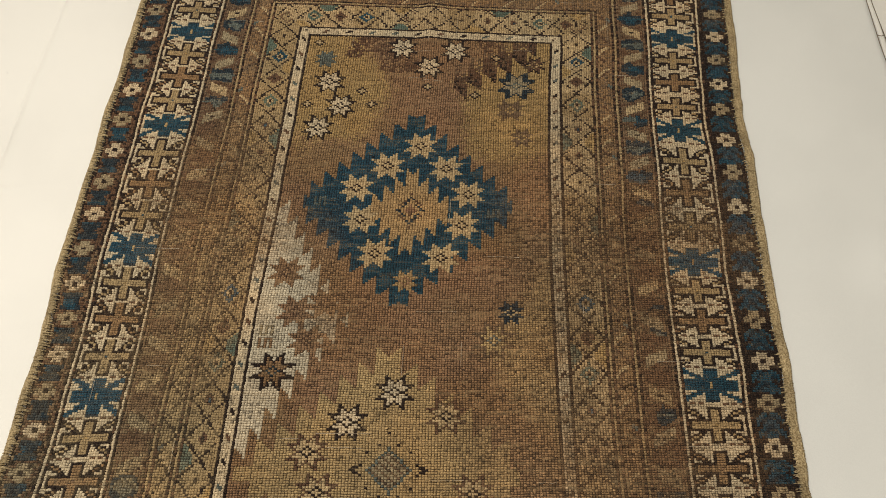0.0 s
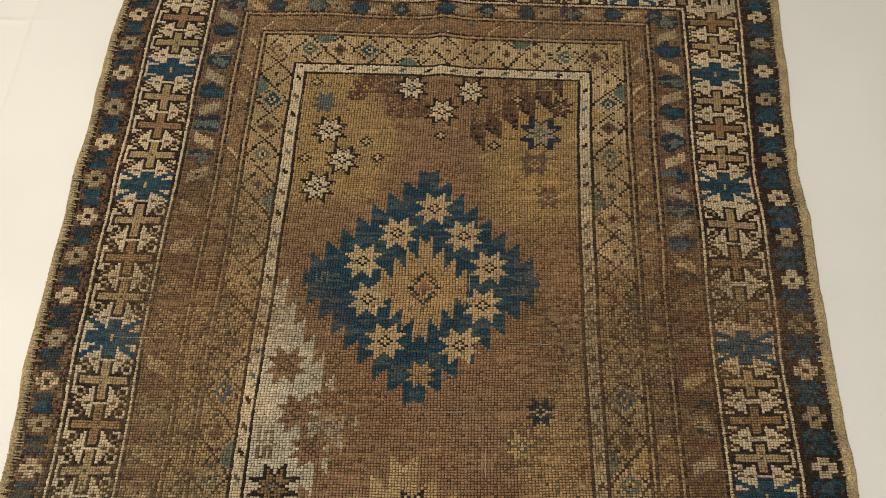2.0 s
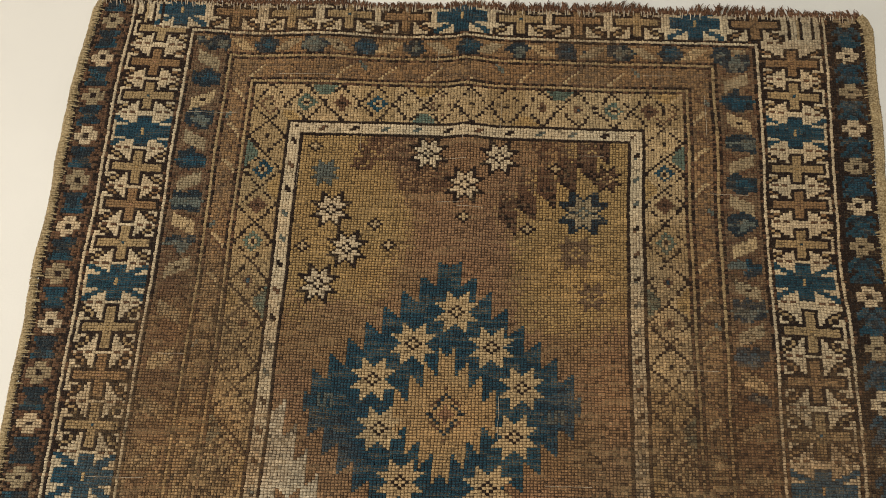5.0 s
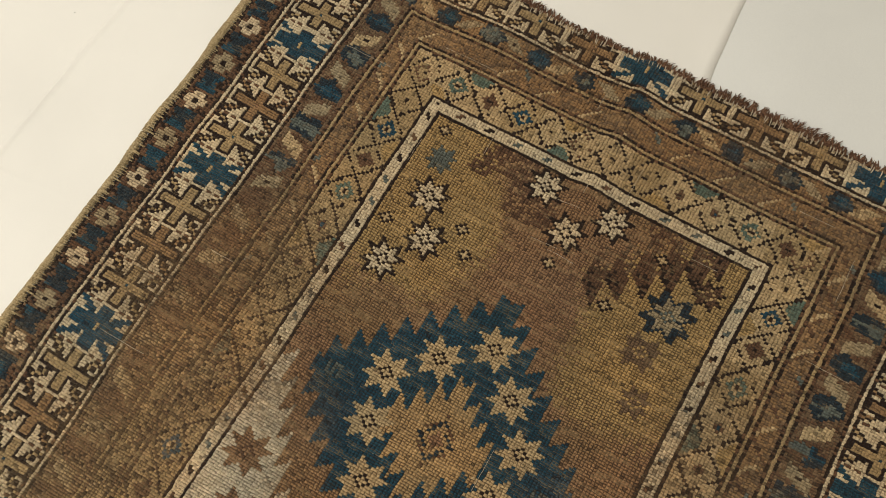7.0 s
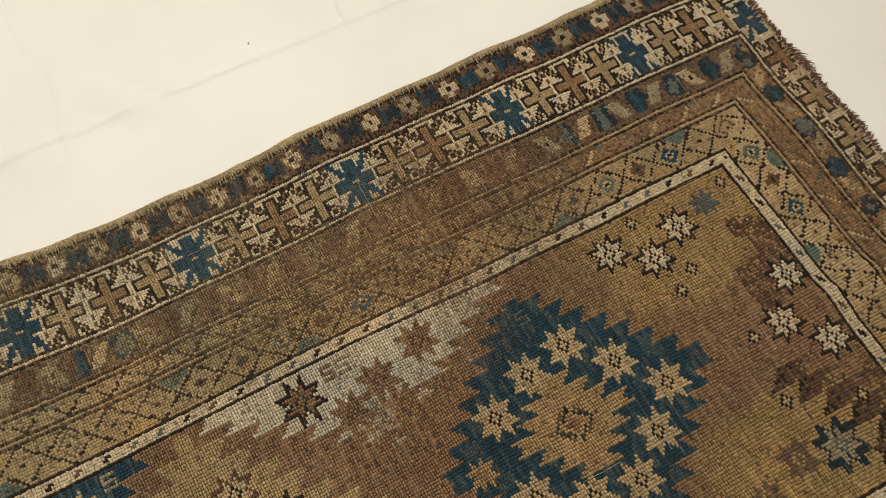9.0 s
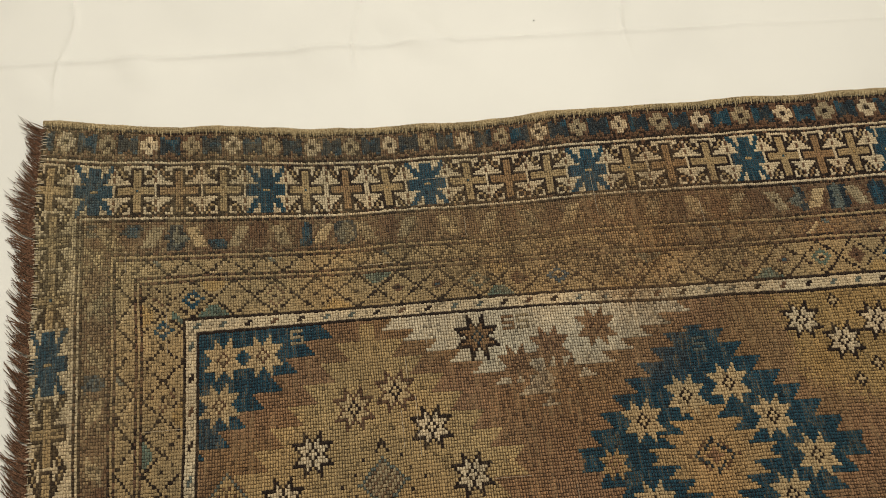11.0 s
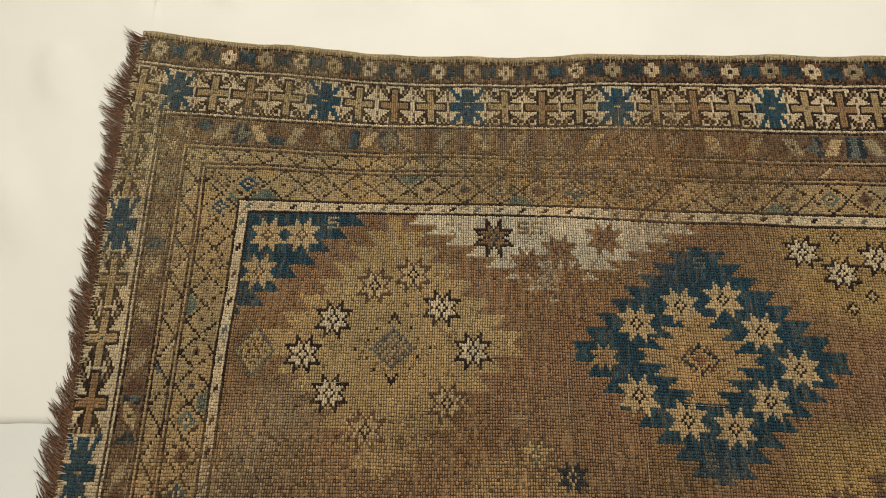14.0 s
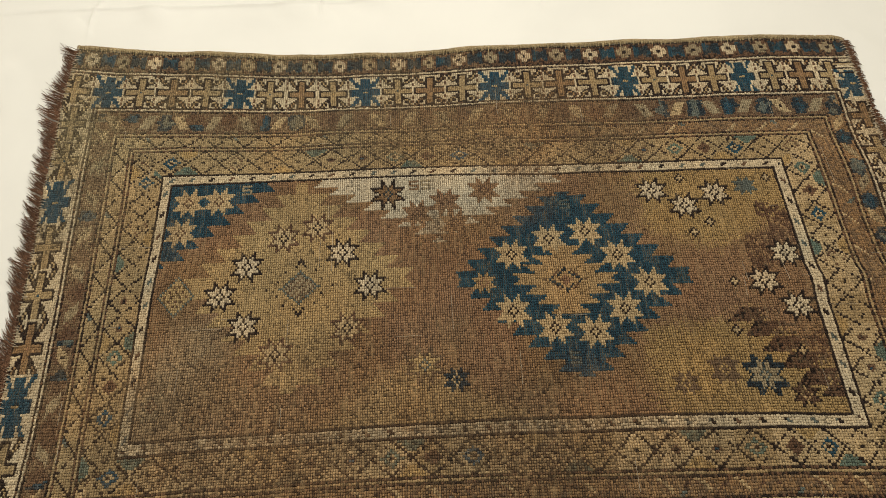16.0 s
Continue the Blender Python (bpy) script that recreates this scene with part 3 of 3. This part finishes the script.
wear += 0.75 * spot(-0.125, 0.0, 0.05, 0.10) + 0.25 * spot(-0.21, 0.15, 0.05, 0.04) - 0.35 * spot(-0.225, -0.08, 0.04, 0.12)
wear += 0.22 * spot(-0.34, -0.42, 0.07, 0.40)
wear -= 0.40 * spot(0.14, 0.48, 0.09, 0.06) + 0.35 * spot(0.14, 0.37, 0.07, 0.07)
wear = np.clip(wear, 0, 1)

rng = np.random.RandomState(8)
tone = TABLE[yarn].copy()
ground = (stripe < 0) & (yarn == ID["brown"])
base = TABLE[ID["brown"]] * np.ones((NR, NC, 1))
for weight, name in ((rose_part * 0.8, "rose"), (gold_part, "gold"), (olive_part * 0.8, "olive"), (grey_part * 0.7, "grey")):
    base = base + (TABLE[ID[name]] - base) * weight[..., None]
tone = np.where(ground[..., None], base, tone)
grain = rng.normal(0, 1, (NR, NC))
streak = 0.7 * smooth_noise(PX * 0.25, PY, 0.009, 31) + 0.6 * smooth_noise(PX * 0.10, PY, 0.0036, 35) + 0.35 * smooth_noise(PX, PY * 0.1, 0.0045, 36)
abrash = smooth_noise(PX, PY, 0.09, 32)
foundation = np.array(YARN["brown"])[None, None] * (1.0 + 0.16 * smooth_noise(PX, PY, 0.11, 33))[..., None]
foundation = foundation * np.stack([1 + 0.05 * abrash, 1 + 0.0 * abrash, 1 - 0.05 * abrash], -1)
# right of the middle the worn brown is darker, part of it painted shade
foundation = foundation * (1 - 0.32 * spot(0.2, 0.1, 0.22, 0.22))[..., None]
# towards the foot corner the ground is greyer and greener
greener = (np.clip((-PX - PY - 0.15) / 0.7, 0, 1) * np.where(stripe < 0, 0.35, 1.0))[..., None]
foundation = foundation * (1 - greener) + greener * dye(138, 119, 88) * 0.95
aside = (0.6 * np.clip((-PX - 0.24) / 0.08, 0, 1))[..., None]
foundation = foundation * (1 - aside) + foundation * aside * np.array([0.97, 1.03, 1.0])
amount = np.clip((wear - 0.30) * 1.3 + 0.09 * rng.normal(0, 1, (NR, NC)), 0, 0.82)
amount = np.where((yarn == ID["dark"]) | (yarn == ID["umber"]), amount * 0.55, amount)
amount = np.where((yarn == ID["blue"]) | (yarn == ID["navy"]), amount * np.where(stripe == 7, 0.22, 0.45), amount)
amount = np.where(stripe < 0, amount * 0.85, amount)
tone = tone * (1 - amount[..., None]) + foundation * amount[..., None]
tone *= (1 + (0.09 + 0.17 * amount) * grain + 0.12 * streak + 0.09 * abrash)[..., None].clip(0.45, 1.7)
# single knots lost down to the dark weft
lost = rng.rand(NR, NC) < (0.025 + 0.15 * amount) * np.where((yarn == ID["ivory"]) & (stripe == 7), 0.3, 1.0)
tone = np.where(lost[..., None], tone * 0.45 + np.array(YARN["dark"]) * 0.4, tone)
warm = (0.05 * smooth_noise(PX, PY, 0.06, 34))[..., None] * np.array([1.0, 0.0, -1.0])
tone = np.clip(tone * (1 + warm), 0.006, 0.9)
height = 0.0036 - 0.0016 * wear + 0.0004 * rng.normal(0, 1, (NR, NC))
# weft brown, taken far darker to carry the shade of the gaps
SHADED_WEFT = np.array(YARN["umber"]) * 0.23


def knots_mesh(name, mask):
    """One mesh of raised knots, each with a woollen top and weft at its flanks, darkened to paint in the gap shade."""
    r, c = np.nonzero(mask)
    n = len(r)
    corner = [(0, 0), (0, 1), (1, 1), (1, 0)]
    bx = np.stack([GX[r + a, c + b] for a, b in corner], 1)
    by = np.stack([GY[r + a, c + b] for a, b in corner], 1)
    z0 = lift(bx, by)
    mx, my = bx.mean(1, keepdims=True), by.mean(1, keepdims=True)
    g = np.random.RandomState(len(name) + n)
    y_here = yarn[r, c]
    least = np.where(stripe[r, c] < 0, np.where(y_here == ID["brown"], 0.70, 0.50), 0.12)
    least = np.where(np.isin(y_here, [ID["pale"], ID["shell"], ID["tan"]]), 0.22, least)
    thin = np.maximum(amount[r, c], least)[:, None]
    sx = (0.86 - 0.32 * thin + 0.10 * g.normal(0, 1, (n, 1))).clip(0.35, 0.93)
    full = (np.isin(y_here, [ID["ivory"], ID["tan"], ID["fawn"]]) & (stripe[r, c] >= 0))[:, None]
    sy = (0.64 + 0.14 * full - 0.32 * thin + 0.11 * g.normal(0, 1, (n, 1))).clip(0.15, 0.88)
    jx, jy = g.normal(0, 0.00036, (n, 4)), g.normal(0, 0.00032, (n, 4))
    tx, ty = mx + (bx - mx) * sx + jx, my + (by - my) * sy + jy
    tz = z0 - 0.0036 + height[r, c][:, None] + g.normal(0, 0.00022, (n, 4))
    base = np.stack([bx, by, z0 - 0.0034], -1)
    top = np.stack([tx, ty, tz], -1)
    verts = np.concatenate([base, top], 1).reshape(-1, 3)
    q = np.array([(4, 5, 6, 7), (0, 1, 5, 4), (1, 2, 6, 5), (2, 3, 7, 6), (3, 0, 4, 7)])
    faces = (np.arange(n)[:, None, None] * 8 + q[None]).reshape(-1, 4)
    me = bpy.data.meshes.new(name)
    me.vertices.add(n * 8)
    me.vertices.foreach_set("co", verts.ravel())
    me.loops.add(n * 20)
    me.loops.foreach_set("vertex_index", faces.ravel().astype(np.int32))
    me.polygons.add(n * 5)
    me.polygons.foreach_set("loop_start", np.arange(0, n * 20, 4, dtype=np.int32))
    me.update(calc_edges=True)
    knot_tone = np.ones((n, 8, 4))
    knot_tone[:, 4:, :3] = tone[r, c][:, None] * (1 + g.normal(0, 0.06, (n, 4, 1)))
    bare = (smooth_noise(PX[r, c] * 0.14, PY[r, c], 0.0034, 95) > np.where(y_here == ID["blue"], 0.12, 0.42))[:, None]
    # flank colour: bared tan weft, else brown weft with painted gap shade
    weft = np.where(bare, np.array(YARN["tan"]) * 0.50, SHADED_WEFT[None]) * (1 + g.normal(0, 0.22, (n, 1))).clip(0.4, 1.7)
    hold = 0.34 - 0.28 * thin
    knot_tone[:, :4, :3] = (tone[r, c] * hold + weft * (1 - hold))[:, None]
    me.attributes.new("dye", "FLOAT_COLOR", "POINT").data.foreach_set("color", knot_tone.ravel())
    me.polygons.foreach_set("use_smooth", np.ones(n * 5, dtype=bool))
    me.materials.append(WOOL)
    return me


rug = tagged(new("rug"), "worn antique hand-knotted wool rug with a blue medallion, on cotton sheets", "rug")
rug.empty_display_size = 0.1
made = {}
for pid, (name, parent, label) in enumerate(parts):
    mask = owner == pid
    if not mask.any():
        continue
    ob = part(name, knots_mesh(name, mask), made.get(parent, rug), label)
    made.setdefault(name, ob)


# ---- selvedges: cords wrapped in gold wool along both long sides ----
def tube(points, radii, sides=7, flat=0.6):
    verts, faces = [], []
    n = len(points)
    for k in range(n):
        p = Vector(points[k])
        d = (Vector(points[min(k + 1, n - 1)]) - Vector(points[max(k - 1, 0)])).normalized()
        s = d.cross(Vector((0, 0, 1))).normalized()
        u = s.cross(d)
        for m in range(sides):
            a = 2 * math.pi * m / sides
            verts.append(p + s * math.cos(a) * radii[k] + u * math.sin(a) * radii[k] * flat)
    for k in range(n - 1):
        for m in range(sides):
            a, b = k * sides + m, k * sides + (m + 1) % sides
            faces.append((a, b, b + sides, a + sides))
    faces.append(tuple(range(sides))[::-1])
    faces.append(tuple(range((n - 1) * sides, n * sides)))
    return verts, faces


for side in (0, 1):
    g = random.Random(40 + side)
    pts, rad = [], []
    n = 760
    for k in range(n):
        r = NR * k / (n - 1.0)
        x, y = plan(np.array([0.0 if side == 0 else float(NC)]), np.array([r]))
        out = -0.0065 if side == 0 else 0.0078
        tuck = 0.012 * max(0, (k - n + 14) / 14.0) ** 2
        pts.append((float(x[0]) + out - math.copysign(tuck, out), float(y[0]), -0.0022 + 0.0006 * math.sin(k * 0.05)))
        wrap = (0.0050 if k % 2 else 0.0042) + 0.0022 * side
        rad.append(wrap + g.gauss(0, 0.0003) + 0.0012 * float(smooth_noise(np.array([k * 0.01]), np.array([0.0]), 0.12, 50 + side)[0]))
    v, f = tube(pts, rad)
    cord = part("selvedge", mesh_of("selvedge", v, f, SELVEDGE), rug, "gold-tan wool-wrapped selvedge cord")
    # overcast loops that tie the cord to the pile
    verts, faces = [], []
    for k in range(0, n - 8, 1):
        if g.random() < 0.18:
            continue
        x, y, z = pts[k]
        inward = 1 if side == 0 else -1
        l = g.uniform(0.006, 0.010) if g.random() < 0.75 else g.uniform(0.010, 0.015)
        dy = g.gauss(0, 0.0009)
        w = g.uniform(0.0007, 0.0012)
        v, f = tube([(x - inward * 0.0045, y, z - 0.001), (x, y + dy * 0.3, z + 0.0042), (x + inward * l * 0.6, y + dy * 0.7, z + 0.0036), (x + inward * l, y + dy, z + 0.0008)], [w, w * 1.2, w * 1.1, w * 0.8], 4, 1.0)
        o = len(verts)
        verts += v
        faces += [tuple(i + o for i in q) for q in f]
    part("overcast_stitches", mesh_of("overcast_stitches", verts, faces, SELVEDGE), cord, "tan overcast loops along the selvedge")["kind"] = "stuff"


# ---- fringes: tufts of dark brown warp ends ----
def tuft_mesh(name, x, y, length, lean, strands, g, direction):
    verts, faces = [], []
    for s in range(strands):
        spread = g.uniform(-0.0050, 0.0050)
        l = length * g.uniform(0.55, 1.1)
        bend = lean + g.gauss(0, 0.16)
        w = g.uniform(0.0011, 0.0020)
        z0 = -0.0015 + g.uniform(-0.001, 0.0015)
        base = len(verts)
        for k in range(5):
            e = k / 4.0
            px = x + spread * (1 - 0.55 * e) + l * bend * (0.6 * e + 0.4 * e * e) + 0.0009 * math.sin(6 * e + s)
            py = y + direction * l * e
            pz = z0 + 0.004 * math.sin(math.pi * e) * g.uniform(0.4, 1.0) - 0.0015 * e
            hw = w * (1 - 0.75 * e)
            verts += [(px - hw, py, pz), (px, py, pz + hw), (px + hw, py, pz)]
        for k in range(4):
            a = base + 3 * k
            faces += [(a, a + 1, a + 4, a + 3), (a + 1, a + 2, a + 5, a + 4), (a + 2, a, a + 3, a + 5)]
    return mesh_of(name, verts, faces, FRINGE)


for end in (0, 1):
    g = random.Random(60 + end)
    count = 150
    fringe = part("fringe", None, rug, "ragged dark brown wool warp fringe")
    for k in range(count):
        c = 2 + (NC - 4) * (k + g.uniform(-0.2, 0.2)) / (count - 1.0)
        x, y = plan(np.array([c]), np.array([0.0 if end == 0 else float(NR)]))
        wave = float(smooth_noise(np.array([k * 0.1]), np.array([0.0]), 0.8, 55 + end)[0])
        length = (0.036 if end == 0 else 0.015) * (1 + 0.35 * wave) * g.uniform(0.85, 1.15)
        lean = (-0.75 if end == 0 else 0.1) + 0.35 * wave + g.gauss(0, 0.12)
        part("tuft", tuft_mesh("tuft", float(x[0]), float(y[0]) + (0.003 if end == 0 else -0.003), length, lean, 7, g, -1 if end == 0 else 1), fringe)
    # overcast stitches that bind the cut edge
    verts, faces = [], []
    for k in range(210):
        c = 1 + (NC - 2) * (k + g.uniform(-0.3, 0.3)) / 209.0
        if g.random() < 0.25:
            continue
        x, y = plan(np.array([c]), np.array([0.0 if end == 0 else float(NR)]))
        x, y, into = float(x[0]), float(y[0]), (1 if end == 0 else -1)
        l = g.uniform(0.006, 0.012)
        sl = g.uniform(-0.002, 0.002)
        v, f = tube([(x, y - into * 0.003, -0.001), (x + sl * 0.5, y + into * l * 0.5, 0.0022), (x + sl, y + into * l, -0.0005)], [0.0006, 0.0008, 0.0005], 4, 1.0)
        o = len(verts)
        verts += v
        faces += [tuple(i + o for i in q) for q in f]
    part("binding_stitches", mesh_of("binding_stitches", verts, faces, STITCH), rug, "pale thread stitches binding the rug's end")["kind"] = "stuff"


# ---- hem of the sheet: a narrow tape between two dark seams, and a cream sheet beyond it ----
sheet("cotton_sheet", 0.80, 2.4, -2.4, 2.4, SHEET_Z - 0.007, SHEET_WARM, "cream cotton sheet lying beyond the grey-white one", [1.5], [], 47)
hem = tagged(new("hem_tape"), "narrow white hem tape with dark seam threads along the sheet", "tape")
for name, off, width, rise, mat, label in (("tape", 0.0, 0.0056, 0.0, SHEET_WARM, "white woven tape"), ("seam_thread", -0.006, 0.0008, 0.0012, THREAD, "dark brown seam thread"), ("seam_thread", 0.006, 0.0008, 0.0012, THREAD, "dark brown seam thread")):
    pts = [(0.845 + off + 0.004 * math.sin(y * 5.0) + 0.0014 * math.sin(y * 23 + off * 300), y, SHEET_Z - 0.0005 + rise) for y in np.linspace(-1.4, 1.6, 160)]
    v, f = tube(pts, [width] * len(pts), 6, 0.18 if name == "tape" else 0.8)
    part(name, mesh_of(name, v, f, mat, True), hem, label)
v, f = tube([(0.838, 0.584, SHEET_Z + 0.0012), (0.845, 0.581, SHEET_Z + 0.0018), (0.852, 0.583, SHEET_Z + 0.0012)], [0.0007] * 3, 6, 0.8)
part("bar_tack", mesh_of("bar_tack", v, f, THREAD, True), hem, "short dark tack across the tape")


# ---- lint and specks on the sheets ----
def lint(x, y, size, seed):
    g = random.Random(seed)
    bm = bmesh.new()
    bmesh.ops.create_icosphere(bm, subdivisions=1, radius=size)
    for q in bm.verts:
        q.co = Vector((q.co.x * g.uniform(0.6, 1.8), q.co.y * g.uniform(0.6, 1.4), q.co.z * 0.5))
    me = bpy.data.meshes.new("lint")
    bm.to_mesh(me)
    bm.free()
    me.materials.append(LINT)
    ob = new("lint", me)
    ob.location = (x, y, SHEET_Z + size * 0.4 + (0.0 if x < 0.085 else -0.003))
    tagged(ob, "tiny dark speck of lint on the cotton sheet", "lint", group="specks on the sheets")


for k, (x, y, size) in enumerate(((0.607, 0.077, 0.0016), (0.627, 0.024, 0.0010), (0.816, 0.631, 0.0011), (0.770, 0.451, 0.0011), (0.716, 0.416, 0.0010), (0.66, -0.12, 0.0010),
                                  (-0.755, 0.074, 0.0014), (-0.715, 0.173, 0.0011), (-0.754, 0.465, 0.0010), (-0.744, -0.158, 0.0008), (-1.434, 0.655, 0.0032))):
    lint(x, y, size, 900 + k)


# ---- loose pale weft threads lying on the worn pile ----
g = random.Random(321)
verts, faces = [], []
for k in range(50):
    c, r = g.uniform(20, NC - 20), g.uniform(15, NR - 15)
    n = 9
    lengthwise = g.random() < 0.4
    reach = g.uniform(4, 22)
    cs = np.array([c + (0.0 if lengthwise else reach * e / n) + g.gauss(0, 0.06) for e in range(n)])
    rs = np.array([r + (reach * e / n if lengthwise else 0.0) + g.gauss(0, 0.06) for e in range(n)])
    xs, ys = plan(cs, rs)
    zs = lift(xs, ys) + 0.0005
    v, f = tube(list(zip(xs.tolist(), ys.tolist(), zs.tolist())), [0.00025] * n, 4, 1.0)
    o = len(verts)
    verts += v
    faces += [tuple(i + o for i in q) for q in f]
part("loose_threads", mesh_of("loose_threads", verts, faces, STITCH), rug, "fine pale weft threads bared by wear")["kind"] = "stuff"
